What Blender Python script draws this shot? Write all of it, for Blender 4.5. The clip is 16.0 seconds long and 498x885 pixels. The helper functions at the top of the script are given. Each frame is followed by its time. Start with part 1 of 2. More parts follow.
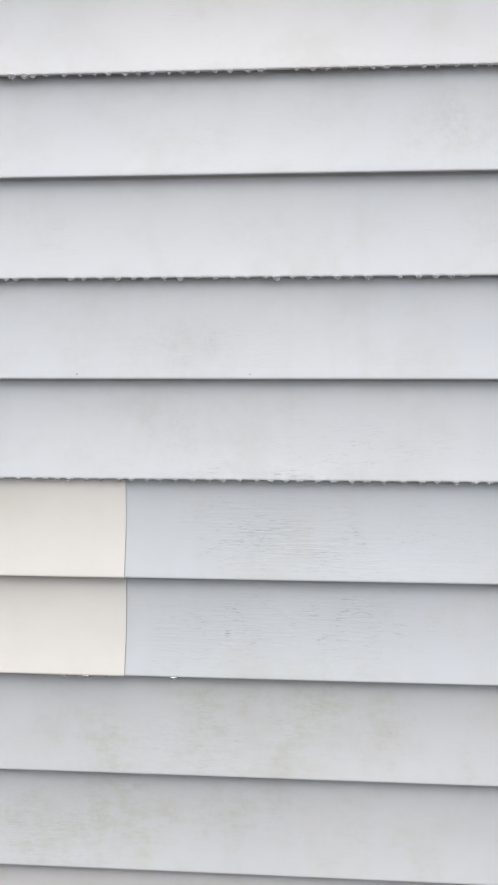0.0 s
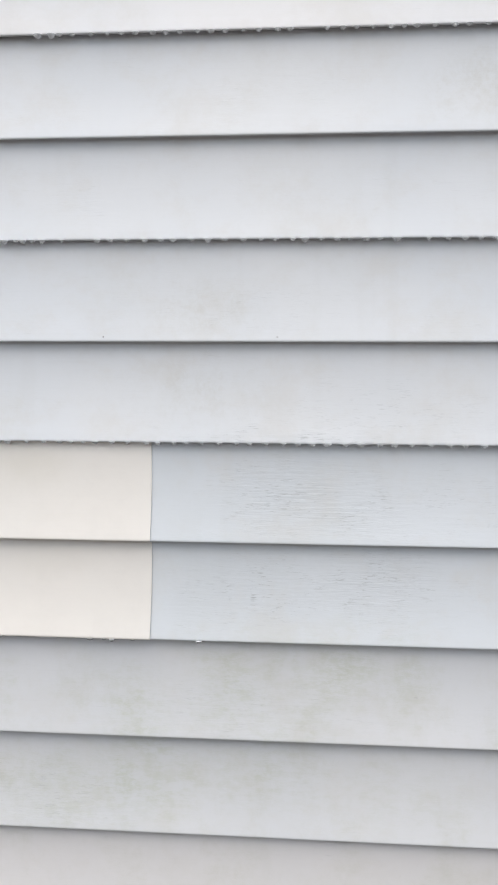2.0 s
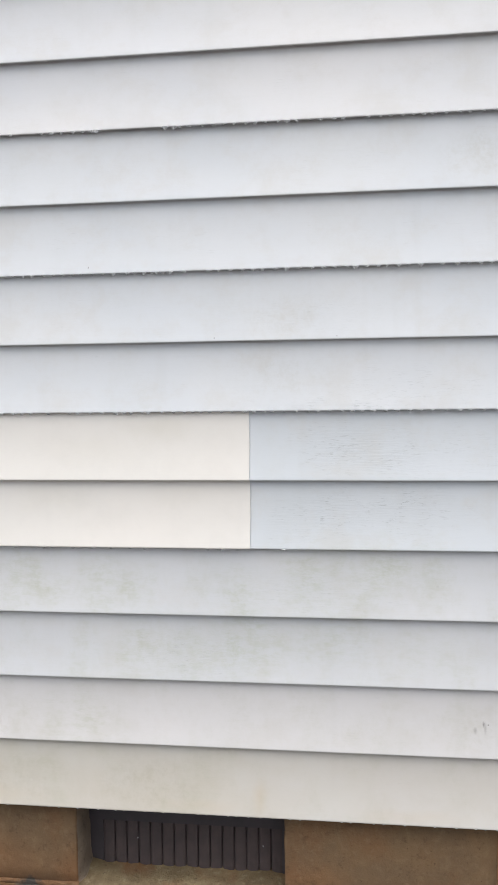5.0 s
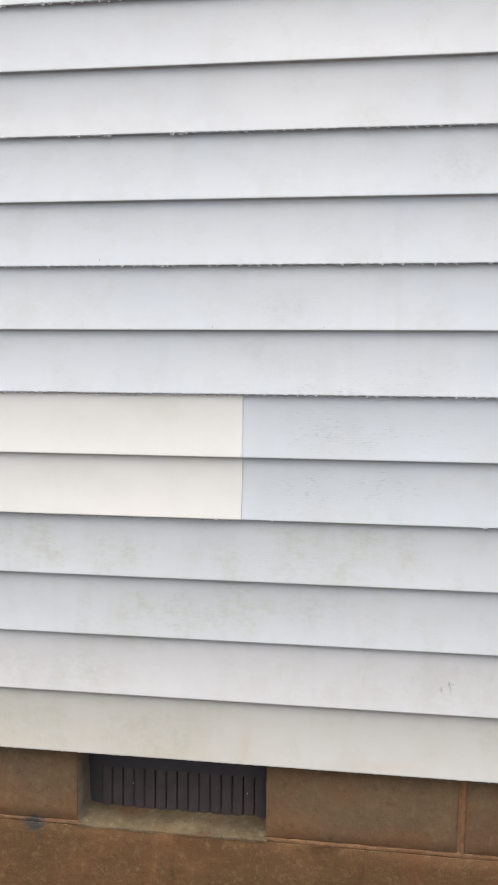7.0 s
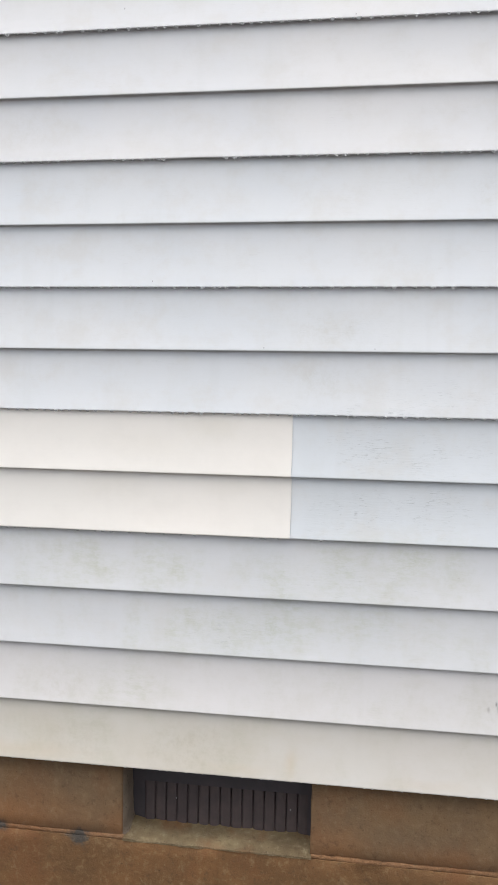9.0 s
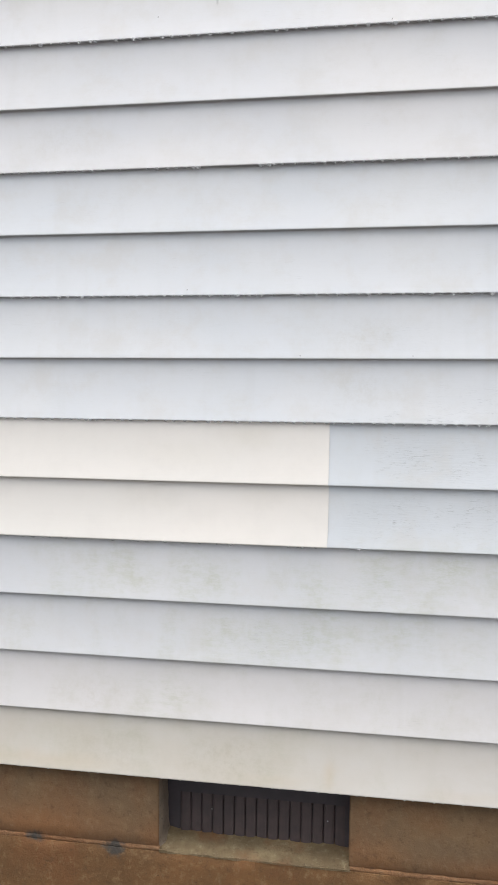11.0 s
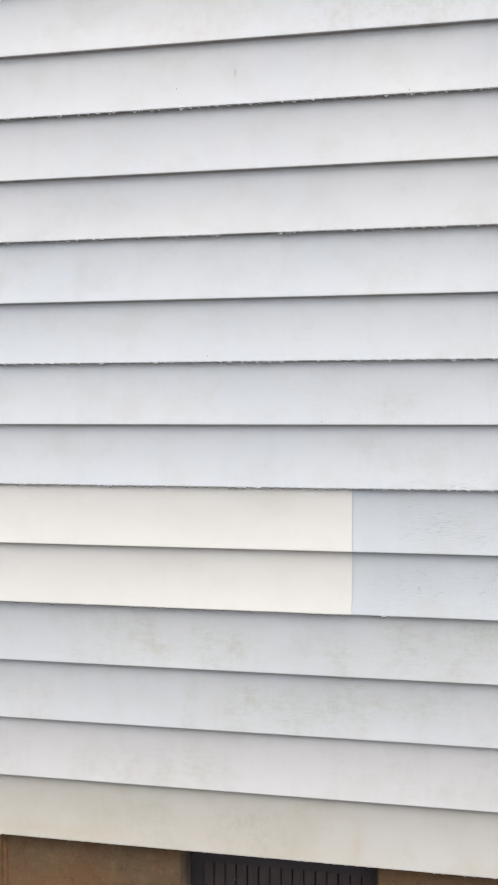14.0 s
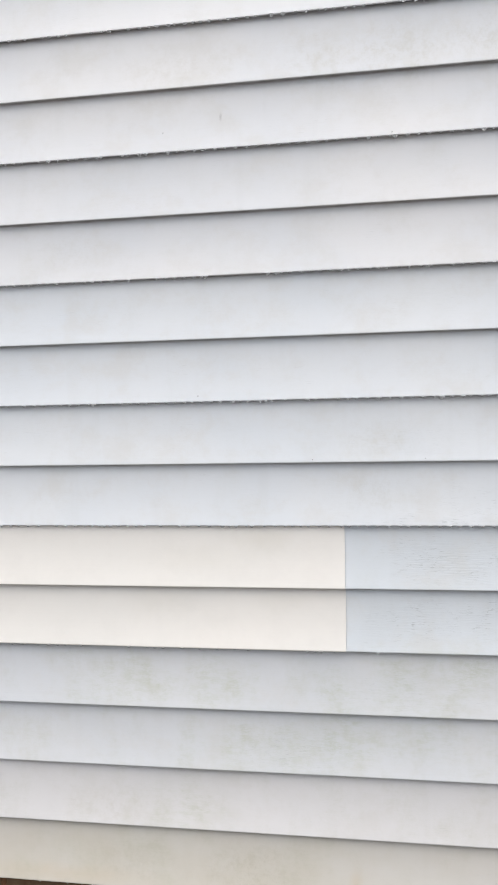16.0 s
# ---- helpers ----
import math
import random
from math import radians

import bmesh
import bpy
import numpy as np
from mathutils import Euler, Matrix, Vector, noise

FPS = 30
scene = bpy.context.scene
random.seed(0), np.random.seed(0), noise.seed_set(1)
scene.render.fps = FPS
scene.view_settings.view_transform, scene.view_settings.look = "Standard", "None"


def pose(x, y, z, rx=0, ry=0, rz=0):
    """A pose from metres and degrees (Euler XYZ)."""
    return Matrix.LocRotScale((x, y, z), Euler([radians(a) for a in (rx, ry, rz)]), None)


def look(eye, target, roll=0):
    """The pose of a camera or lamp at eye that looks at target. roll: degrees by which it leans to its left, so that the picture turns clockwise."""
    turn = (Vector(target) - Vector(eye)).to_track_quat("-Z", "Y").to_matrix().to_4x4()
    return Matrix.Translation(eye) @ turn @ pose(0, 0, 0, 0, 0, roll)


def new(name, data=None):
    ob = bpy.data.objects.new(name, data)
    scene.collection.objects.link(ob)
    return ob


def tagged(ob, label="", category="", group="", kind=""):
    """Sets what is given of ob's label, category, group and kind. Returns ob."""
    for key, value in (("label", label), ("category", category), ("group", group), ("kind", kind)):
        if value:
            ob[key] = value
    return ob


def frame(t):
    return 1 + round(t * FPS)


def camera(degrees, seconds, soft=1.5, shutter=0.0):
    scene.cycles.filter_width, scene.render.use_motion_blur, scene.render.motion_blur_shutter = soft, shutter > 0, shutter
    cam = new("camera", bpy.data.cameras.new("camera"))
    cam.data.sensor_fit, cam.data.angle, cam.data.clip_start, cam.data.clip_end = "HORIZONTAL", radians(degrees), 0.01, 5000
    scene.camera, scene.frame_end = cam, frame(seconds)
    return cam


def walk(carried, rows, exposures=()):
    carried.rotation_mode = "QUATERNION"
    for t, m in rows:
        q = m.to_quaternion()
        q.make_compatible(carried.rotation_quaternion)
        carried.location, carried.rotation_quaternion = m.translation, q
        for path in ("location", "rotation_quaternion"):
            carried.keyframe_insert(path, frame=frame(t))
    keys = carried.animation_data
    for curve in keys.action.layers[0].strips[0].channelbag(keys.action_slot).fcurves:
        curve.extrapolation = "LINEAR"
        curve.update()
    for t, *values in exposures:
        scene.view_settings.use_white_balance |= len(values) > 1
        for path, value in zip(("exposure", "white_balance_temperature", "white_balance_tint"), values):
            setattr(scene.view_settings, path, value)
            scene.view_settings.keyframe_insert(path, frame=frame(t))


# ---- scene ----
cam = camera(40.05, 16.0, soft=0.7)


def held(x, y, z, yaw, pitch, roll):
    """A hand-held camera that faces +y, turned by yaw, pitch and roll in degrees."""
    return pose(x, y, z, 0, 0, yaw) @ pose(0, 0, 0, pitch) @ pose(0, 0, 0, 0, roll) @ pose(0, 0, 0, 90)


PATH = [
    (0, held(0.2093, -0.8564, 1.4356, 3.335, -1.811, -0.290)),
    (0.5, held(0.2045, -0.8553, 1.4338, 3.412, -1.909, -0.304)),
    (1, held(0.1955, -0.8548, 1.4282, 3.512, -2.001, -0.241)),
    (1.5, held(0.1843, -0.8553, 1.4178, 3.678, -2.025, -0.334)),
    (2, held(0.1801, -0.8556, 1.3971, 3.629, -2.349, -0.492)),
    (2.5, held(0.1682, -0.8557, 1.3984, 3.851, -2.218, -0.490)),
    (3, held(0.1551, -0.8548, 1.4073, 4.005, -2.158, -0.375)),
    (3.1, held(0.1579, -0.8539, 1.4087, 4.311, -2.218, -0.383)),
    (3.2, held(0.1613, -0.8892, 1.4099, 4.590, -2.185, -0.297)),
    (3.3, held(0.1657, -0.9389, 1.4137, 4.884, -2.291, -0.236)),
    (3.4, held(0.1652, -0.9691, 1.4173, 4.886, -2.369, -0.162)),
    (3.5, held(0.1630, -1.0075, 1.4235, 4.752, -2.508, -0.071)),
    (4, held(0.1560, -1.0729, 1.4335, 5.034, -2.522, 0.277)),
    (4.5, held(0.1356, -1.1432, 1.4123, 5.555, -3.419, 0.450)),
    (5, held(0.1313, -1.2346, 1.3926, 6.036, -4.083, 0.665)),
    (5.2, held(0.1252, -1.2408, 1.3843, 6.383, -3.816, 0.559)),
    (7.3, held(0.1693, -1.3682, 1.3765, 6.373, -4.729, -0.757)),
    (7.5, held(0.1534, -1.3721, 1.3769, 6.523, -4.717, -0.705)),
    (8, held(0.1185, -1.3788, 1.3778, 6.666, -4.712, -1.254)),
    (8.5, held(0.1035, -1.3766, 1.3942, 6.811, -4.306, -1.184)),
    (9, held(0.0835, -1.3782, 1.4059, 7.055, -4.268, -1.072)),
    (9.5, held(0.0618, -1.3776, 1.4093, 7.271, -4.158, -0.951)),
    (9.7, held(0.0576, -1.3746, 1.4092, 7.531, -4.225, -0.985)),
    (11.8, held(0.0086, -1.3749, 1.4382, 7.890, -3.526, -0.613)),
    (12, held(0.0042, -1.3765, 1.4499, 7.885, -3.206, -0.659)),
    (12.5, held(-0.0017, -1.3704, 1.4846, 7.965, -2.844, -0.481)),
    (13, held(-0.0031, -1.3682, 1.5102, 8.044, -2.508, -0.342)),
    (13.5, held(-0.0075, -1.3687, 1.5137, 8.238, -2.447, -0.339)),
    (14, held(-0.0148, -1.3673, 1.5112, 7.991, -2.453, 0.036)),
    (14.5, held(-0.0159, -1.3719, 1.5260, 7.966, -2.132, 0.519)),
    (15, held(-0.0009, -1.3710, 1.5509, 7.806, -1.847, 0.972)),
    (15.5, held(0.0049, -1.3705, 1.5596, 7.905, -1.639, 1.174)),
    (16, held(0.0017, -1.3711, 1.5677, 7.900, -1.539, 1.102)),
]
walk(cam, PATH, exposures=[(0.0, 0.708), (1.0, 0.720), (3.0, 0.725), (4.5, 0.755), (9.5, 0.775), (16.0, 0.785)])

# ---- light: an overcast sky after rain ----
world = bpy.data.worlds.new("sky")
scene.world = world
world.use_nodes = True
wn = world.node_tree.nodes
sky = wn.new("ShaderNodeTexSky")
sky.sky_type = "NISHITA"
sky.sun_disc = False
sky.sun_elevation = radians(71)
sky.sun_rotation = radians(200)
sky.air_density = 1.0
sky.dust_density = 4.0
cloud_cover = wn.new("ShaderNodeHueSaturation")      # cloud greys the blue
cloud_cover.inputs["Saturation"].default_value = 0.40
world.node_tree.links.new(sky.outputs[0], cloud_cover.inputs["Color"])
world.node_tree.links.new(cloud_cover.outputs[0], wn["Background"].inputs[0])
wn["Background"].inputs[1].default_value = 0.118
sun_data = bpy.data.lights.new("sun", "SUN")
sun_data.energy = 1.5
sun_data.angle = radians(60)
sun_data.color = (1.0, 0.985, 0.965)
sun = new("sun", sun_data)
sun.matrix_world = look((-0.8, -3.5, 11), (0, 0, 1))


# ---- small helpers ----
def mesh_of(name, bm, material):
    me = bpy.data.meshes.new(name)
    bmesh.ops.recalc_face_normals(bm, faces=bm.faces)
    bm.to_mesh(me)
    bm.free()
    for m in material if isinstance(material, (list, tuple)) else (material,):
        me.materials.append(m)
    return me


def part(name, bm, material, parent=None, label=""):
    """One mesh object, under a thing or a part."""
    ob = new(name, bm if isinstance(bm, bpy.types.Mesh) else mesh_of(name, bm, material))
    if parent is not None:
        ob.parent = parent
    return tagged(ob, label)


def box(bm, x0, x1, y0, y1, z0, z1, bevel=0.0):
    made = bmesh.ops.create_cube(bm, size=1, matrix=Matrix.LocRotScale(((x0 + x1) / 2, (y0 + y1) / 2, (z0 + z1) / 2), None, (x1 - x0, y1 - y0, z1 - z0)))
    if bevel:
        edges = {e for v in made["verts"] for e in v.link_edges}
        bmesh.ops.bevel(bm, geom=list(edges), offset=bevel, segments=2, affect="EDGES")


# ---- materials ----
class Nodes:
    """A short way to write a node material."""

    def __init__(self, name, rough=0.5, spec=0.5):
        self.mat = bpy.data.materials.new(name)
        self.mat.use_nodes = True
        self.t = self.mat.node_tree
        self.bsdf = self.t.nodes["Principled BSDF"]
        self.bsdf.inputs["Roughness"].default_value = rough
        self.bsdf.inputs["Specular IOR Level"].default_value = spec
        self.pos = self.t.nodes.new("ShaderNodeNewGeometry").outputs["Position"]

    def put(self, value, socket):
        if isinstance(value, bpy.types.NodeSocket):
            self.t.links.new(value, socket)
        else:
            socket.default_value = value

    def vec(self, op, a, b=None):
        n = self.t.nodes.new("ShaderNodeVectorMath")
        n.operation = op
        self.put(a, n.inputs[0])
        if b is not None:
            self.put(b, n.inputs[1])
        return n.outputs["Value"] if op == "LENGTH" else n.outputs["Vector"]

    def math(self, op, a, b=0.0, clamp=False):
        n = self.t.nodes.new("ShaderNodeMath")
        n.operation, n.use_clamp = op, clamp
        self.put(a, n.inputs[0])
        self.put(b, n.inputs[1])
        return n.outputs[0]

    def noise(self, scale, vector=(1, 1, 1), detail=4.0, rough=0.55, where=None, colour=False):
        n = self.t.nodes.new("ShaderNodeTexNoise")
        self.put(self.vec("MULTIPLY", where or self.pos, vector), n.inputs["Vector"])
        n.inputs["Scale"].default_value = scale
        n.inputs["Detail"].default_value = detail
        n.inputs["Roughness"].default_value = rough
        return n.outputs["Color" if colour else "Fac"]

    def span(self, value, a, b, c=0.0, d=1.0):
        n = self.t.nodes.new("ShaderNodeMapRange")
        n.interpolation_type = "SMOOTHSTEP"
        for k, v in enumerate((value, a, b, c, d)):
            self.put(v, n.inputs[k])
        return n.outputs[0]

    def mix(self, fac, a, b, how="MIX"):
        n = self.t.nodes.new("ShaderNodeMix")
        n.data_type, n.blend_type = "RGBA", how
        self.put(fac, n.inputs[0])
        self.put(a, n.inputs[6])
        self.put(b, n.inputs[7])
        return n.outputs[2]

    def bump(self, height, strength, distance, after=None):
        n = self.t.nodes.new("ShaderNodeBump")
        n.inputs["Strength"].default_value = strength
        n.inputs["Distance"].default_value = distance
        self.put(height, n.inputs["Height"])
        if after is not None:
            self.put(after, n.inputs["Normal"])
        self.t.links.new(n.outputs[0], self.bsdf.inputs["Normal"])
        return n.outputs[0]

    def colour(self, c):
        self.put(c, self.bsdf.inputs["Base Color"])
        return self.mat

    def blots(self, rows, wobble=0.05, scale=18.0, grow=1.0):
        """A mask of worn or dirty places: x, z, half width, half height, strength."""
        off = self.vec("MULTIPLY", self.vec("SUBTRACT", self.noise(scale, colour=True), (0.5, 0.5, 0.5)), (wobble * 2, 0, wobble * 1.2))
        p = self.vec("ADD", self.pos, off)
        total = None
        for x, z, rx, rz, s in rows:
            d = self.vec("LENGTH", self.vec("MULTIPLY", self.vec("SUBTRACT", p, (x, 0, z)), (1 / (rx * grow), 0, 1 / (rz * grow))))
            m = self.span(d, 0.0, 1.0, s, 0.0)
            total = m if total is None else self.math("MAXIMUM", total, m)
        return total


def rgb(r, g, b):
    return (r, g, b, 1)


# algae and dirt on the wall, as it has grown there
ALGAE = [
    (-0.02, 1.01, 0.05, 0.06, 0.8), (0.14, 1.04, 0.09, 0.08, 0.9), (0.26, 1.07, 0.10, 0.06, 0.8),
    (-0.45, 1.03, 0.08, 0.06, 0.9), (-0.26, 1.035, 0.07, 0.05, 1.0), (-0.55, 1.0, 0.06, 0.05, 0.6),
    (-0.02, 0.92, 0.09, 0.07, 1.0), (-0.12, 0.89, 0.07, 0.05, 0.7), (0.13, 0.94, 0.12, 0.06, 0.6),
    (-0.23, 0.90, 0.10, 0.06, 0.8), (0.32, 0.91, 0.10, 0.05, 0.4), (-0.35, 0.76, 0.10, 0.06, 0.7),
]
ALGAE_FAINT = [
    (-0.50, 0.76, 0.10, 0.05, 0.6), (-0.46, 0.64, 0.12, 0.06, 0.9), (-0.20, 0.64, 0.12, 0.06, 1.3),
    (0.11, 2.29, 0.14, 0.06, 0.9), (-0.03, 2.28, 0.09, 0.06, 0.7), (-0.31, 2.29, 0.16, 0.06, 0.5),
    (0.28, 2.30, 0.12, 0.06, 0.7), (0.40, 1.80, 0.07, 0.05, 0.6), (0.07, 1.43, 0.10, 0.05, 0.5),
    (0.06, 1.53, 0.12, 0.05, 0.45), (-0.56, 1.93, 0.10, 0.05, 0.4), (0.42, 0.77, 0.10, 0.05, 0.5),
]
WORN = [
    (0.19, 1.29, 0.12, 0.06, 1.0), (0.26, 1.275, 0.10, 0.05, 0.8), (0.40, 1.29, 0.12, 0.05, 0.45),
    (0.14, 1.17, 0.11, 0.05, 0.9), (0.29, 1.18, 0.10, 0.05, 1.0), (0.06, 1.16, 0.05, 0.05, 0.5),
    (0.20, 1.372, 0.20, 0.012, 0.9), (0.30, 1.40, 0.20, 0.04, 0.4), (-0.12, 0.89, 0.12, 0.05, 0.5),
    (0.10, 1.02, 0.22, 0.05, 0.4), (0.10, 1.535, 0.16, 0.04, 0.25),
]
SPECKS = [
    (0.424, 0.786, 0.0035, 0.008, 0.75), (0.427, 0.779, 0.004, 0.016, 0.35), (0.409, 0.774, 0.005, 0.009, 0.4), (0.432, 0.785, 0.002, 0.002, 1.0),
    (-0.293, 1.627, 0.002, 0.0025, 1.0), (-0.355, 2.166, 0.002, 0.0025, 0.9), (0.104, 2.132, 0.002, 0.003, 1.0),
    (-0.061, 1.494, 0.002, 0.002, 0.9), (0.16, 1.494, 0.003, 0.002, 0.45), (-0.235, 2.19, 0.004, 0.012, 0.35),
    (0.34, 1.04, 0.005, 0.0016, 0.2), (0.133, 1.163, 0.006, 0.0015, 0.5),
]


def vinyl(name, base, tint, dirt=1.0, film=0.0, film_colour=rgb(0.52, 0.46, 0.36), moss=0.06):
    """Embossed vinyl siding: broken wood-grain relief, faint streaks of run-off, algae and dirt in the grain."""
    n = Nodes(name, 0.48, 0.35)
    fine = n.noise(1.0, (13, 13, 330), 5, 0.6)
    grain = n.noise(1.0, (55, 55, 370), 5, 0.62)
    where = n.span(n.noise(1.0, (8, 8, 17), 6, 0.68), 0.46, 0.72)      # the grain shows in patches
    grain_seen = n.math("MULTIPLY", grain, where)
    coarse = n.noise(1.0, (3, 3, 90), 3, 0.5)
    cloud = n.noise(2.3, (1, 1, 1.6), 3)
    runs = n.noise(1.0, (22, 22, 2.2), 3)
    c = n.mix(n.span(cloud, 0.3, 0.7), base, tint)
    c = n.mix(n.math("MULTIPLY", n.span(runs, 0.52, 0.75), 0.08 if dirt else 0.03), c, rgb(0.50, 0.50, 0.47))
    c = n.mix(n.math("MULTIPLY", n.span(n.noise(9.5, (1, 1, 1.2), 6, 0.68), 0.44, 0.70), 0.34 if dirt else 0.12), c, rgb(0.60, 0.58, 0.54))
    c = n.mix(n.math("MULTIPLY", n.span(fine, 0.55, 0.75), 0.035 if dirt else 0.015), c, rgb(0.42, 0.43, 0.43))
    if film:
        skin = n.math("MULTIPLY", n.span(n.noise(6.0, (1, 1, 1.3), 4), 0.2, 0.75, 0.6, 1.0), film)
        if film > 0.3:                                                  # thickest towards the vent
            axes = n.t.nodes.new("ShaderNodeSeparateXYZ")
            n.put(n.pos, axes.inputs[0])
            skin = n.math("MULTIPLY", skin, n.span(axes.outputs[0], -0.35, 0.40, 1.05, 0.62))
        c = n.mix(skin, c, film_colour)
        rust = n.math("MULTIPLY", n.blots([(0.012, 0.625, 0.022, 0.05, 1.0), (0.30, 0.605, 0.14, 0.02, 0.6), (-0.10, 0.605, 0.12, 0.02, 0.6), (-0.60, 0.61, 0.25, 0.03, 0.9)], 0.02), 0.20)
        c = n.mix(rust, c, rgb(0.56, 0.40, 0.20))
    if not dirt:
        smudge = n.math("MULTIPLY", n.blots([(-0.17, 1.335, 0.09, 0.05, 1.0), (-0.38, 1.20, 0.12, 0.05, 0.5), (-0.30, 1.29, 0.14, 0.04, 0.5), (-0.12, 1.21, 0.10, 0.04, 0.5)]), 0.20)
        c = n.mix(smudge, c, rgb(0.60, 0.56, 0.45))
    if dirt:
        patchy = n.span(n.noise(1.0, (48, 48, 120), 6, 0.76), 0.40, 0.64)
        smear = n.span(n.noise(1.0, (11, 11, 7), 6, 0.70), 0.44, 0.68)
        c = n.mix(n.math("MULTIPLY", n.math("MULTIPLY", smear, n.math("ADD", n.math("MULTIPLY", patchy, 0.6), 0.4)), moss), c, rgb(0.42, 0.43, 0.31))
        green = n.math("MULTIPLY", n.math("MULTIPLY", n.math("ADD", n.math("MULTIPLY", patchy, 0.78), 0.22), n.math("MULTIPLY", n.blots(ALGAE, 0.09, 18.0, 1.6), n.span(n.noise(1.0, (26, 26, 11), 4, 0.6), 0.34, 0.60, 0.35, 1.0))), 0.37 * dirt)
        c = n.mix(green, c, rgb(0.385, 0.42, 0.26))
        dots = n.span(n.noise(58.0, (1, 1, 1), 6, 0.76), 0.40, 0.68)
        grey = n.math("MULTIPLY", n.math("MULTIPLY", n.math("ADD", n.math("MULTIPLY", dots, 0.8), 0.2), n.blots(ALGAE_FAINT, 0.07, 20.0, 1.45)), 0.40 * dirt)
        c = n.mix(grey, c, rgb(0.42, 0.39, 0.30))
        worn = n.blots(WORN, 0.07, 20.0, 1.4)
        c = n.mix(n.math("MULTIPLY", worn, 0.13 * dirt), c, rgb(0.42, 0.45, 0.45))
        flecks = n.math("MULTIPLY", n.span(grain, 0.57, 0.72), where)
        c = n.mix(n.math("MULTIPLY", flecks, 0.16), c, rgb(0.36, 0.37, 0.36))
        lines = n.span(n.noise(1.0, (75, 75, 460), 5, 0.7), 0.52, 0.67)
        lines = n.math("MULTIPLY", lines, n.span(n.noise(30.0, (1, 1, 1.5), 4, 0.65), 0.40, 0.62))
        c = n.mix(n.math("MULTIPLY", n.math("MULTIPLY", lines, worn), 0.55 * dirt), c, rgb(0.25, 0.27, 0.26))
        c = n.mix(n.math("MULTIPLY", n.blots(SPECKS, 0.002, 300.0), 0.8), c, rgb(0.08, 0.07, 0.06))
        relief = n.math("MULTIPLY", worn, n.noise(1.0, (26, 26, 260), 3, 0.6))
        coarse = n.math("ADD", n.math("MULTIPLY", coarse, 0.5), n.math("MULTIPLY", relief, 1.5))
    first = n.bump(coarse, 0.18 if dirt else 0.10, 0.0012)
    n.bump(grain_seen, 0.19 if dirt else 0.05, 0.0008, first)
    return n.colour(c)


white_vinyl = vinyl("white_vinyl", rgb(0.712, 0.707, 0.708), rgb(0.670, 0.682, 0.703))
cool_vinyl = vinyl("cool_white_vinyl", rgb(0.702, 0.716, 0.730), rgb(0.664, 0.692, 0.722))
grimy_vinyl = vinyl("grimy_white_vinyl", rgb(0.680, 0.685, 0.695), rgb(0.640, 0.655, 0.675), 1.05, 0.12, rgb(0.49, 0.50, 0.51), 0.24)
dusty_vinyl = vinyl("dusty_white_vinyl", rgb(0.705, 0.692, 0.690), rgb(0.672, 0.664, 0.664), 1.0, 0.10, rgb(0.52, 0.48, 0.44), 0.20)
bluish_vinyl = vinyl("bluish_vinyl", rgb(0.664, 0.694, 0.722), rgb(0.640, 0.674, 0.702))
stained_vinyl = vinyl("stained_vinyl", rgb(0.69, 0.69, 0.68), rgb(0.675, 0.66, 0.65), 0.8, 0.58, rgb(0.53, 0.47, 0.355), 0.26)
cream_vinyl = vinyl("cream_vinyl", rgb(0.82, 0.785, 0.735), rgb(0.79, 0.765, 0.72), 0.0)


def masonry(name, low, high, speck, relief=1.0, marks=(), spots=0.0, splash=(), clay=0.6):
    """Concrete under old paint with red clay splashed on it."""
    n = Nodes(name, 0.85, 0.25)
    big = n.noise(5.0, detail=5, rough=0.6)
    c = n.mix(n.span(big, 0.32, 0.68), low, high)
    c = n.mix(n.math("MULTIPLY", n.span(n.noise(70.0, detail=6, rough=0.7), 0.52, 0.70), 0.38), c, speck)
    c = n.mix(n.math("MULTIPLY", n.span(n.noise(11.0, detail=6, rough=0.7), 0.48, 0.62), 0.5), c, low)
    c = n.mix(n.math("MULTIPLY", n.span(n.noise(160.0, detail=3), 0.60, 0.75), 0.6), c, rgb(0.05, 0.03, 0.02))
    c = n.mix(n.math("MULTIPLY", n.span(n.noise(1.0, (9, 9, 4.5), 5, 0.65), 0.46, 0.66), clay), c, rgb(0.17, 0.075, 0.032))
    if splash:
        c = n.mix(n.math("MULTIPLY", n.blots(splash, 0.05, 14.0), 0.85), c, rgb(0.225, 0.108, 0.047))
    if spots:
        pale = n.span(n.noise(42.0, (1, 1, 0.7), 4, 0.6), 0.56, 0.70)
        c = n.mix(n.math("MULTIPLY", pale, spots), c, rgb(0.33, 0.24, 0.13))
    if marks:
        c = n.mix(n.math("MULTIPLY", n.blots(marks, 0.020, 70.0), 0.9, True), c, rgb(0.066, 0.058, 0.050))
    crumb = n.noise(55.0, detail=6, rough=0.75)
    c = n.mix(n.math("MULTIPLY", n.span(crumb, 0.54, 0.70), 0.42), c, speck)
    c = n.mix(n.math("MULTIPLY", n.span(crumb, 0.46, 0.32), 0.45), c, rgb(0.075, 0.046, 0.026))
    a = n.bump(n.math("ADD", n.noise(26.0, detail=6, rough=0.65), n.math("MULTIPLY", crumb, 0.7)), 0.5 * relief, 0.006)
    n.bump(n.noise(240.0, detail=3), 0.35 * relief, 0.0015, a)
    return n.colour(c)


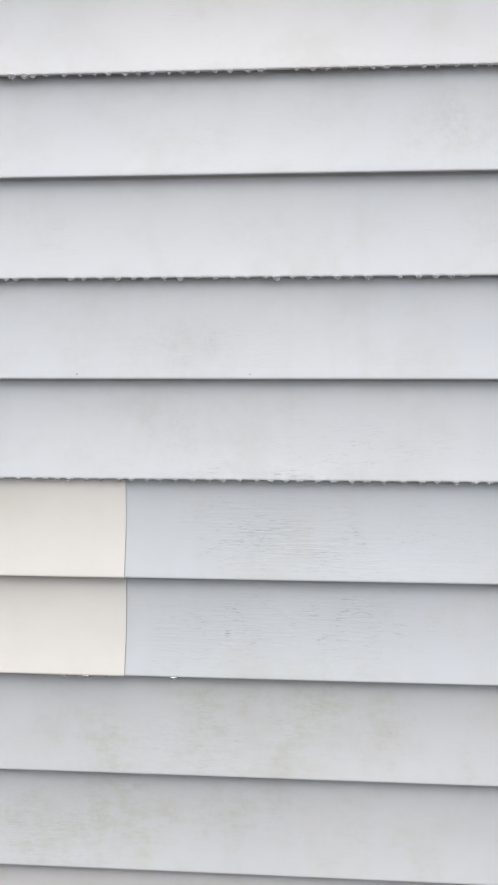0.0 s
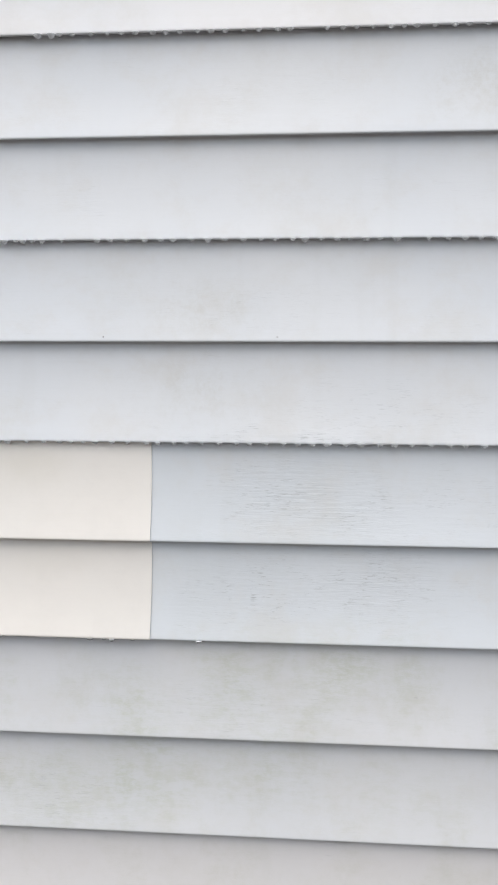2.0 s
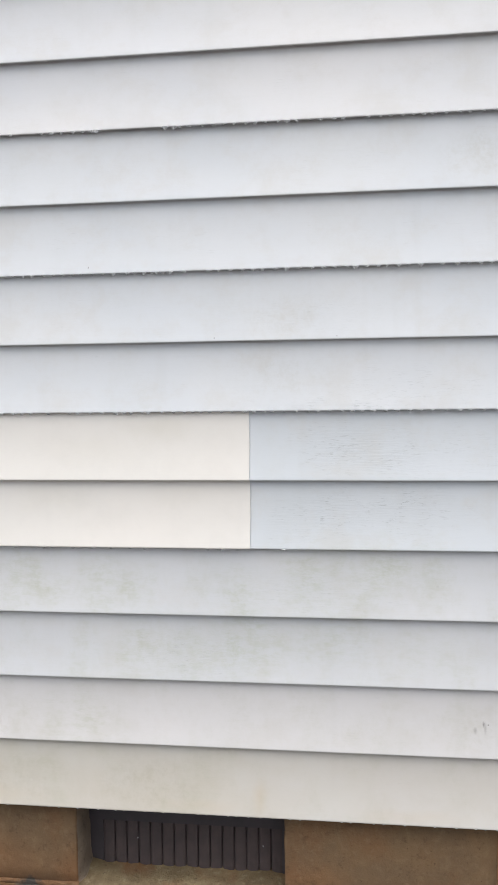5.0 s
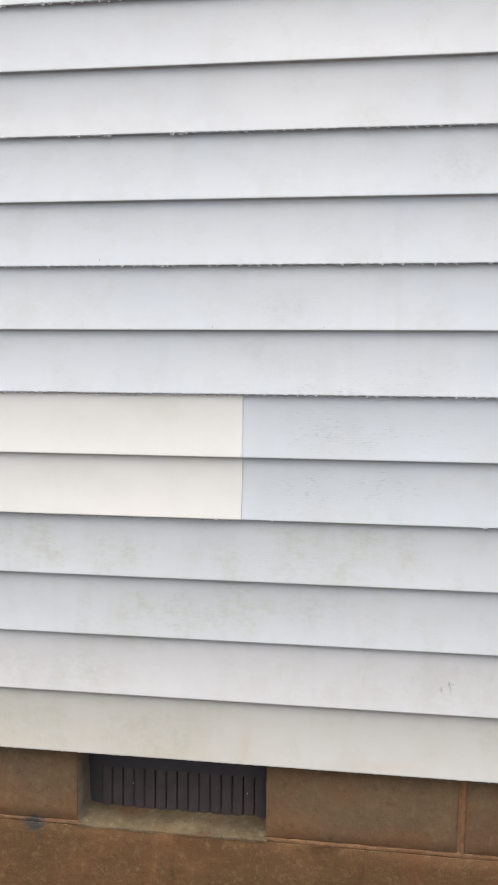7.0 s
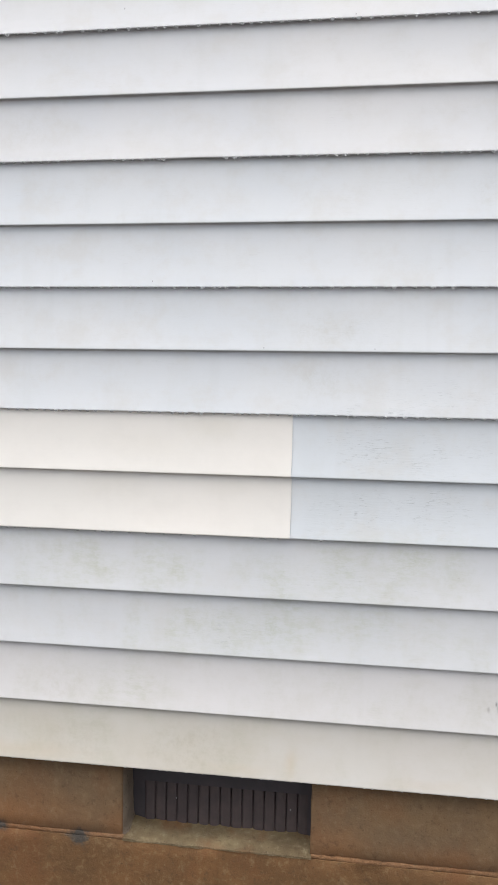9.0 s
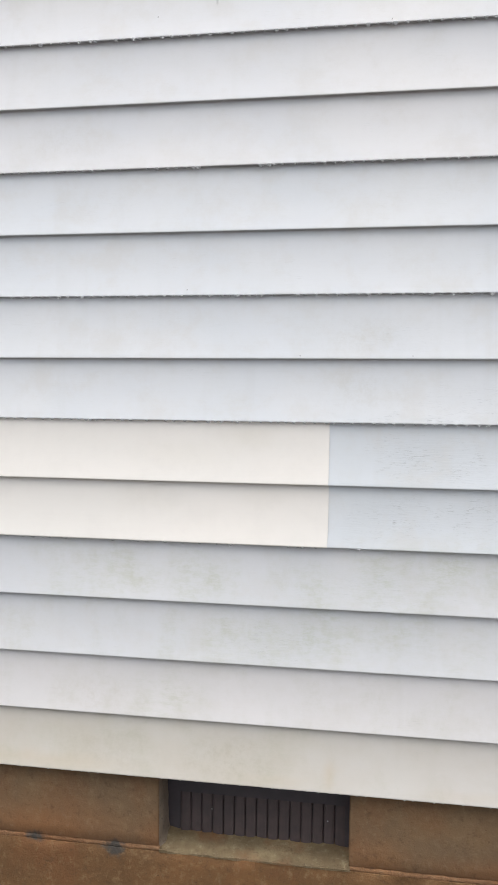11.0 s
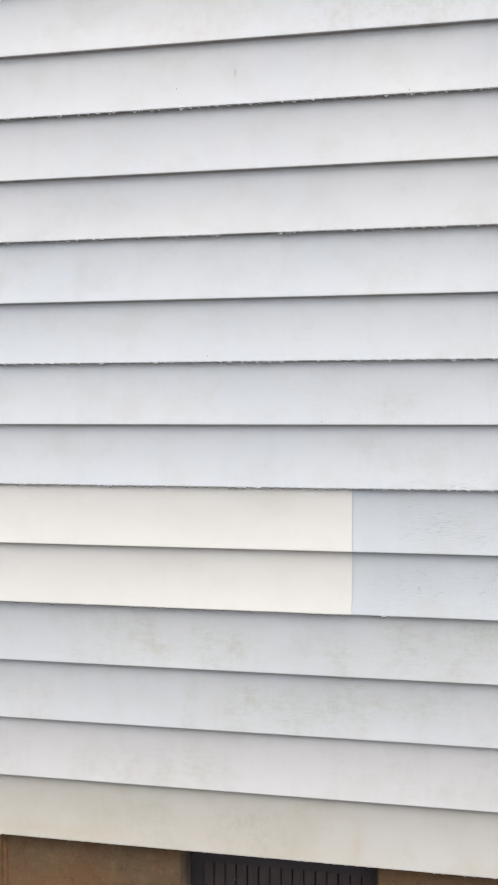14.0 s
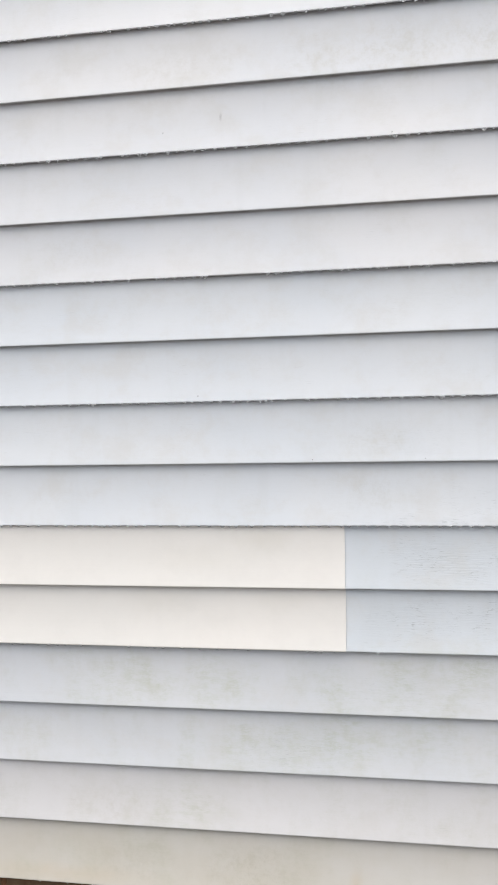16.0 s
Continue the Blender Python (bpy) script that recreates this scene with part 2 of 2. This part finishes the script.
MARKS = [(-0.455, 0.405, 0.030, 0.027, 2.6), (-0.645, 0.415, 0.030, 0.018, 1.5), (-0.475, 0.408, 0.03, 0.01, 0.9)]
SPLASH = [(-0.62, 0.43, 0.30, 0.11, 1.0), (-0.33, 0.43, 0.16, 0.10, 0.9), (0.10, 0.42, 0.16, 0.09, 0.9), (0.32, 0.42, 0.22, 0.06, 0.8), (0.66, 0.42, 0.26, 0.09, 0.9)]
block_paint = masonry("painted_block", rgb(0.136, 0.090, 0.053), rgb(0.178, 0.113, 0.060), rgb(0.24, 0.165, 0.095), 0.8, MARKS, 0.14, SPLASH, 0.34)
block_clay = masonry("clay_stained_block", rgb(0.130, 0.071, 0.032), rgb(0.196, 0.099, 0.041), rgb(0.28, 0.19, 0.095), 1.0, MARKS, 0.24)
mortar = masonry("mortar", rgb(0.200, 0.108, 0.055), rgb(0.270, 0.140, 0.066), rgb(0.26, 0.18, 0.11), 1.6, MARKS)
sill_mortar = masonry("mossy_mortar", rgb(0.110, 0.078, 0.042), rgb(0.235, 0.182, 0.103), rgb(0.32, 0.265, 0.17), 2.4)

bare_mortar = masonry("bare_mortar", rgb(0.20, 0.155, 0.115), rgb(0.27, 0.215, 0.160), rgb(0.32, 0.26, 0.19), 1.2, clay=0.35)


def plain(name, a, b, scale, rough, spec=0.5, bump=0.2):
    n = Nodes(name, rough, spec)
    f = n.noise(scale, detail=5)
    n.bump(f, bump, 0.002)
    return n.colour(n.mix(n.span(f, 0.3, 0.7), a, b))


vent_plastic = plain("brown_vent_plastic", rgb(0.054, 0.042, 0.043), rgb(0.072, 0.054, 0.053), 30, 0.6)
# for the dark frame, and for the shade painted on the top plate
vent_dark = plain("dark_vent_plastic_and_shade", rgb(0.042, 0.037, 0.042), rgb(0.055, 0.046, 0.051), 30, 0.6)
earth = plain("wet_earth", rgb(0.065, 0.055, 0.050), rgb(0.055, 0.050, 0.045), 3.0, 0.9, 0.3, 0.6)
sheathing = plain("sheathing", rgb(0.25, 0.2, 0.14), rgb(0.3, 0.24, 0.17), 6.0, 0.9)

water = bpy.data.materials.new("water")
water.use_nodes = True
wb = water.node_tree.nodes["Principled BSDF"]
wb.inputs["Base Color"].default_value = (0.86, 0.87, 0.88, 1)
wb.inputs["Transmission Weight"].default_value = 0.5      # half diffuse: the pale colour stands in for skylight caught in the drops
wb.inputs["Roughness"].default_value = 0.10
wb.inputs["IOR"].default_value = 1.33

# ---- ground ----
bm = bmesh.new()
edges = [-400, -60, -15, -5, -2.5, -1.5, -0.8, -0.4, 0, 0.4, 0.8, 1.5, 2.5, 5, 15, 60, 400]
grid = [[bm.verts.new((x, y, 0.02 * noise.noise((x * 0.9, y * 0.9, 0)) if abs(x) < 20 and abs(y) < 20 else 0)) for x in edges] for y in edges]
for r0, r1 in zip(grid, grid[1:]):
    for i in range(len(edges) - 1):
        bm.faces.new((r0[i], r0[i + 1], r1[i + 1], r1[i]))
tagged(part("ground", bm, earth), "dark wet bare earth beside the house", "ground", kind="structure")

# ---- the sided wall ----
P = 0.127            # exposure of one clapboard
Z0 = 0.600           # lower edge of the siding
X0, X1 = -3.66, 3.66
DEPTH = 0.0076       # how far one clapboard leans out
SKIN = 0.0011
bm = bmesh.new()
box(bm, X0, X1, 0.030, 0.18, 0.618, Z0 + 20 * P)
wall = tagged(part("wall_front", bm, sheathing), "house wall clad in pale embossed vinyl siding", "wall", kind="structure")


def edge_z(lap):
    """Height of a clapboard's lower edge: the courses creep up a little as they climb."""
    return Z0 + lap * P + 0.00042 * max(0, lap - 6.6) - (0.0021 if lap == 0 else 0.0010 if lap <= 3 else 0)


def lean(s):
    """How far the face lies behind its lower edge, at s of its height: a little belly, turned out at the foot."""
    return DEPTH * (1.65 * (1 - (1 - s) ** 2) - 0.65 * s)


def panel_profile(drop):
    """Depth and height along one double clapboard, from the hidden hem up to the nailing flange, and which face each point begins."""
    pts = [(0.0070, 0.012, 0), (0.0070, 0.0032 - drop, 0)]
    for k in (0, 1):
        z = k * P
        foot = z - (0 if k else drop)
        if k:
            pts.append((DEPTH - 0.0004, z + 0.0022, 0))
        pts += [(0.0032, foot + 0.0007, k), (0.0017, foot, k), (0.0006, foot + 0.0004, k), (0.0001, foot + 0.0013, k)]
        pts += [(lean(s), foot + 0.0015 + (z + P - foot - 0.0015) * s, k) for s in (0.015, 0.08, 0.18, 0.30, 0.44, 0.58, 0.72, 0.86, 0.97)]
    pts += [(DEPTH + 0.0006, 2 * P + 0.004, 1), (DEPTH + 0.0012, 2 * P + 0.028, 1)]
    return pts


def siding_panel(x0, x1, z, y, mats, seed, drop=0.0, bow=0.0):
    """One double clapboard from x0 to x1, slightly wavy as vinyl hangs."""
    prof = panel_profile(drop)
    outer = [Vector((0, p[0], p[1])) for p in prof]
    inner = []
    for i, p in enumerate(outer):
        d = (outer[min(i + 1, len(outer) - 1)] - outer[max(i - 1, 0)]).normalized()
        inner.append(p + Vector((0, d.z, -d.y)) * SKIN)
    loop = outer + inner[::-1]
    n = max(2, int((x1 - x0) / 0.12))
    bm = bmesh.new()
    rings = []
    for i in range(n + 1):
        x = x0 + (x1 - x0) * i / n
        ring = []
        for p in loop:
            wave = 0.0007 * noise.noise((x * 1.7, p.z * 5 + seed * 3.1, seed)) * (1 - p.y / 0.02)
            sag = -0.0016 + 0.0003 * noise.noise((x * 1.1, seed * 7.7, 2.0))
            s = min(max(p.z, 0) / P, 2) % 1
            curl = bow * ((1.0 if p.z < P else 0.2) * s + 0.7 * math.sin(math.pi * s)) if i == n else 0.0
            ring.append(bm.verts.new((x + curl, p.y + y + wave, p.z + z + sag)))
        rings.append(ring)
    m = len(loop)
    for a, b in zip(rings, rings[1:]):
        for j in range(m):
            f = bm.faces.new((a[j], b[j], b[(j + 1) % m], a[(j + 1) % m]))
            f.smooth = True
            if len(mats) > 1 and j < len(prof):
                f.material_index = prof[j][2]
    for ring in (rings[0][::-1], rings[-1]):
        for e in bm.faces.new(ring).edges:
            e.smooth = False
    return mesh_of("siding_panel", bm, mats)


for course in range(10):
    z = edge_z(2 * course)
    cuts = [X0, (-2.3, -1.7, -2.0, -1.5)[course % 4], (1.6, 2.1, 1.4, 1.9)[course % 4], X1]
    if course == 2:
        cuts = [X0, 0.0, X1]
    for i, (a, b) in enumerate(zip(cuts, cuts[1:])):
        lapped = i > 0          # its end is tucked under the panel before it
        if course == 2:
            mats, label = ([cream_vinyl], "cream replacement vinyl siding panel") if i == 0 else ([bluish_vinyl], "bluish-grey weathered vinyl siding panel")
        elif course == 0:
            mats, label = [stained_vinyl, dusty_vinyl], "white vinyl siding panel with dirt-stained foot"
        elif course == 1:
            mats, label = [grimy_vinyl], "grimy white vinyl siding panel with green algae"
        elif course in (3, 4):
            mats, label = [cool_vinyl], "cool white embossed vinyl siding panel"
        else:
            mats, label = [white_vinyl], "white embossed vinyl siding panel"
        shift = 0.0 if not lapped else 0.0019
        part("siding_panel", siding_panel(a - (0.025 if lapped else 0), b, z - (0.0002 if course == 2 and lapped else 0.0), shift, mats, course * 3 + i, 0.0 if course else 0.0072, 0.0010 if course == 2 and i == 0 else 0.0), None, wall, label)

# ---- the block foundation ----
FACE = 0.025
OPEN0, OPEN1 = -0.353, 0.058          # the vent's opening
BED = 0.413                           # joint below the upper course
bm = bmesh.new()
for a, b, z0, z1 in ((X0, OPEN0 - 0.006, 0.397, 0.615), (OPEN1 + 0.006, X1, 0.397, 0.615), (X0, X1, -0.2, 0.397)):
    box(bm, a, b, FACE + 0.0028, FACE + 0.19, z0, z1)
foundation = tagged(part("wall_foundation", bm, mortar), "concrete block foundation wall stained with red clay", "foundation", kind="structure")


def block_mesh(w, h, seed, paint, r=0.0034):
    """A concrete block with softened arrises and an uneven face; its origin is the lower corner of the face."""
    bm = bmesh.new()
    nx, nz = max(3, int(w / 0.03)), 7
    xs = [0, r] + [r + (w - 2 * r) * i / nx for i in range(1, nx)] + [w - r, w]
    zs = [0, r] + [r + (h - 2 * r) * i / nz for i in range(1, nz)] + [h - r, h]
    rows = []
    for j, z in enumerate(zs):
        row = []
        for i, x in enumerate(xs):
            rim = i in (0, len(xs) - 1) or j in (0, len(zs) - 1)
            y = r * 0.8 if rim else 0.0018 * noise.noise((x * 18 + seed * 5, z * 18, seed))
            jig = 0.0012 if rim else 0.0
            row.append(bm.verts.new((x + jig * noise.noise((z * 40, seed, 1)), y, z + jig * noise.noise((x * 40, seed, 2)))))
        rows.append(row)
    for r0, r1 in zip(rows, rows[1:]):
        for i in range(len(xs) - 1):
            bm.faces.new((r0[i], r0[i + 1], r1[i + 1], r1[i])).smooth = True
    back = [bm.verts.new(p) for p in ((0, 0.185, 0), (w, 0.185, 0), (w, 0.185, h), (0, 0.185, h))]
    rim = [rows[0], [r[-1] for r in rows], rows[-1][::-1], [r[0] for r in rows][::-1]]
    for k, side in enumerate(rim):
        bm.faces.new(side[::-1] + [back[k], back[(k + 1) % 4]])
    bm.faces.new(back[::-1])
    return mesh_of("block", bm, paint)


JOINT = 0.010
shapes = [block_mesh(0.398, 0.193, k, block_paint) for k in range(5)]
tight = [block_mesh(0.4087, 0.193, k + 9, block_clay, 0.0008) for k in range(5)]      # the lower courses are nearly bridged by paint
PITCH = 0.4085
n_block = 0
for course in (1, 0, -1):
    z = BED + JOINT / 2 + (course - 1) * 0.203
    start = 0.4705 - 10 * PITCH + (PITCH / 2 if course == 0 else 0)
    for i in range(20):
        x = start + i * PITCH
        if course == 1 and OPEN0 - 0.1 < x < OPEN1 - 0.1:
            continue
        if x < X0 or x + 0.398 > X1:
            continue
        ob = part("block", (shapes if course == 1 else tight)[n_block % 5], None, foundation)
        ob.location = (x if abs(x - 0.062) > 0.02 else OPEN1, FACE, z)
        n_block += 1


def bead(x0, z0, x1, z1, width, seed):
    """A struck mortar joint, uneven and slightly proud of the blocks."""
    bm = bmesh.new()
    n = max(6, int(math.hypot(x1 - x0, z1 - z0) / 0.005))
    ax, az = (0, 1) if z0 == z1 else (1, 0)
    rows = []
    for i in range(n + 1):
        x, z = x0 + (x1 - x0) * i / n, z0 + (z1 - z0) * i / n
        q = x + z
        bend = 0.0034 * noise.noise((q * 4.0, seed, 0)) + 0.0009 * noise.noise((q * 38, seed, 3)) + 0.0006 * noise.noise((q * 120, seed, 4))
        half = width / 2 * (0.80 + 0.5 * noise.noise((q * 55, seed, 6)) + 0.35 * noise.noise((q * 150, seed, 7)))
        rise = -0.0002 + 0.0011 * noise.noise((q * 70, seed, 9))
        rows.append([bm.verts.new((x + ax * (bend + k * half), FACE + dy, z + az * (bend + k * half)))
                     for k, dy in ((-1.0, 0.0032), (-0.6, 0.0006 - rise), (0.0, -rise), (0.6, 0.0004 - rise), (1.0, 0.0032))])
    for a, b in zip(rows, rows[1:]):
        for j in range(4):
            bm.faces.new((a[j], a[j + 1], b[j + 1], b[j])).smooth = True
    part("mortar_joint", bm, mortar, foundation)


bead(-1.55, BED, OPEN0 - 0.002, BED, 0.019, 1)
bead(OPEN1 + 0.002, BED, 1.7, BED, 0.019, 2)
for k, x in enumerate((0.4655, 0.874, -0.7605, -1.169)):
    bead(x, BED + 0.004, x, 0.598, 0.016, 5 + k)

# the sloped mortar wash in the opening
bm = bmesh.new()
cols, deep = 60, 8
top, under = [], []
for j in range(deep + 1):
    v = j / deep
    row, low = [], []
    for i in range(cols + 1):
        x = OPEN0 - 0.003 + (OPEN1 - OPEN0 + 0.006) * i / cols
        rag = 0.0032 * noise.noise((x * 22, 3.3, 0)) + 0.0015 * noise.noise((x * 70, 1.3, 0))
        y = FACE - 0.0009 + (0.166 - FACE) * v + (0.6 * rag if j == 0 else 0)
        z = 0.4175 + 0.0025 * v ** 0.7 + 0.0040 * noise.noise((x * 30, y * 30, 5)) + 0.0018 * noise.noise((x * 95, y * 95, 7)) + 0.006 * math.exp(-((x - OPEN0) / 0.02) ** 2) * v
        if j == 0:
            z -= 0.0070
        row.append(bm.verts.new((x, y, z)))
        low.append(bm.verts.new((x, y, 0.4066 + 0.0022 * noise.noise((x * 40, 8.1, 0)))))
    top.append(row)
    under.append(low)
for a, b in zip(top, top[1:]):
    for i in range(cols):
        bm.faces.new((a[i], a[i + 1], b[i + 1], b[i])).smooth = True
for a in (0, deep):
    for i in range(cols):
        bm.faces.new((top[a][i], top[a][i + 1], under[a][i + 1], under[a][i]))
part("sill", bm, sill_mortar, foundation, "rough sloped sill of mossy grey mortar")

# the bare left cheek of the opening, roughly parged
bm = bmesh.new()
sheet = []
for j in range(17):
    z = 0.412 + 0.196 * j / 16
    row = []
    for i in range(8):
        y = FACE + 0.004 + 0.085 * i / 7
        swell = 0.0002 + 0.0016 * noise.noise((y * 40, z * 40, 4)) + 0.010 * math.exp(-(z - 0.412) / 0.012)
        row.append(bm.verts.new((OPEN0 + swell if 0 < i else OPEN0 - 0.0046, y if 0 < i else FACE + 0.0022, z)))
    sheet.append(row)
for a, b in zip(sheet, sheet[1:]):
    for i in range(7):
        bm.faces.new((a[i], a[i + 1], b[i + 1], b[i])).smooth = True
part("jamb", bm, bare_mortar, foundation, "bare grey-tan parged cheek of the opening")

# ---- the crawl-space vent ----
GRILLE = 0.090
vent = tagged(new("foundation_vent"), "dark brown slatted vent recessed in block foundation", "vent")
vent.location = (OPEN0, GRILLE, 0.41)
V0, V1 = -0.002, OPEN1 - OPEN0 + 0.002


def vent_part(name, boxes, material, label="", bevel=0.001):
    bm = bmesh.new()
    for b in boxes:
        box(bm, *b, bevel=bevel)
    return part(name, bm, material, vent, label)


vent_part("back_plate", [(V0, V1, 0.022, 0.03, 0.0, 0.19)], vent_dark)
vent_part("side_frame", [(V0, V0 + 0.031, 0.004, 0.024, 0.0, 0.19)], vent_dark)
vent_part("side_frame", [(V1 - 0.011, V1, 0.0, 0.024, 0.0, 0.19)], vent_dark)
# this plate's dark colour stands in for shade under the siding's overhang
vent_part("top_shade_plate", [(V0, V1, -0.0012, 0.024, 0.101, 0.19)], vent_dark, "flat dark plate standing for shade above the slats")
bm = bmesh.new()
slat_w = 0.0240
outline = [(0.0, 0.0035), (0.002, 0.0010), (0.006, 0.0), (0.0170, 0.0), (0.0220, 0.0012), (slat_w, 0.0038), (slat_w, 0.018), (0.0, 0.018)]
low = [bm.verts.new((x, y, 0)) for x, y in outline]
high = [bm.verts.new((x, y, 0.108)) for x, y in outline]
for i in range(8):
    bm.faces.new((low[i], low[(i + 1) % 8], high[(i + 1) % 8], high[i]))
bm.faces.new(low[::-1])
bm.faces.new(high)
slat = mesh_of("slat", bm, vent_plastic)
for i in range(15):
    ob = part("slat", slat, None, vent)
    ob.location = (0.029 + i * 0.0251, 0.0, -0.004)

# ---- water left by the rain ----


def drop_mesh(bm, x, y, z, w, h, d):
    """One hanging drop: a wide foot that clings to the edge, drawn down to a rounded tip."""
    rings = []
    for v, r in ((0.0, 1.0), (0.15, 0.88), (0.40, 0.78), (0.65, 0.62), (0.85, 0.41), (0.96, 0.20)):
        rings.append([bm.verts.new((x + w * r * math.cos(t), y + d * r * math.sin(t), z - h * v)) for t in (2 * math.pi * k / 10 for k in range(10))])
    tip = bm.verts.new((x, y, z - h))
    for a, b in zip(rings, rings[1:]):
        for k in range(10):
            bm.faces.new((a[k], a[(k + 1) % 10], b[(k + 1) % 10], b[k])).smooth = True
    for k in range(10):
        bm.faces.new((rings[-1][k], rings[-1][(k + 1) % 10], tip)).smooth = True
    bm.faces.new(rings[0][::-1])


# the large drops, edge by edge
LARGE = {
    8: (-0.246, -0.220, -0.189, -0.165, -0.140, 0.072, 0.193, 0.306, -0.516),
    6: (-0.499, -0.247, -0.219, -0.186),
    4: (-0.198, -0.05),
    10: (-0.271, -0.144, -0.127),
    12: (-0.602, -0.495, -0.441, -0.405, -0.345, 0.060, 0.110),
    14: (-0.337, -0.253, -0.128, -0.105),
}
rng = random.Random(4)
for lap, places in LARGE.items():
    for x in places:
        bm = bmesh.new()
        s = rng.uniform(0.9, 1.15)
        drop_mesh(bm, 0, 0, 0, 0.0054 * s, 0.0047 * s, 0.0040 * s)
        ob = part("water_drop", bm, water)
        ob.visible_shadow = False          # shadow turned off to keep the wall behind bright; clear water passes daylight
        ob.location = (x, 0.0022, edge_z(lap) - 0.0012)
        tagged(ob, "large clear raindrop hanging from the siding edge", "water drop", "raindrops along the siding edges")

bm = bmesh.new()
for lap in range(0, 20, 2):
    x = -1.1
    while x < 1.1:
        x += rng.uniform(0.015, 0.024)
        if any(abs(x - q) < 0.009 for q in LARGE.get(lap, ())) or rng.random() < 0.07:
            continue
        if lap == 10 and -0.26 < x < -0.15:
            continue
        if lap in (0, 2) and rng.random() < (0.35 if lap == 0 else 0.995):
            continue
        if lap == 4 and rng.random() < (0.95 if x > 0 else 0.45):
            continue
        s = rng.uniform(0.75, 1.05)
        if lap == 0:
            s *= 0.42
        drop_mesh(bm, x, 0.0024, edge_z(lap) - (0.0012 if lap else 0.0084), 0.0048 * s * rng.uniform(0.9, 1.2), 0.0036 * s, 0.0034 * s)
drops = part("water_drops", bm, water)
# the small drops have their shadow turned off too
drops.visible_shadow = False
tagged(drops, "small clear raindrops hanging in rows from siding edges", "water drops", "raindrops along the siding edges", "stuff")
bm = bmesh.new()
for x, z in ((-0.250, 0.477), (0.011, 0.474)):
    drop_mesh(bm, x, GRILLE - 0.001, z, 0.0016, 0.0026, 0.0016)
tagged(part("water_bead", bm, water), "tiny raindrops clinging to the vent slats", "water drops", kind="stuff")
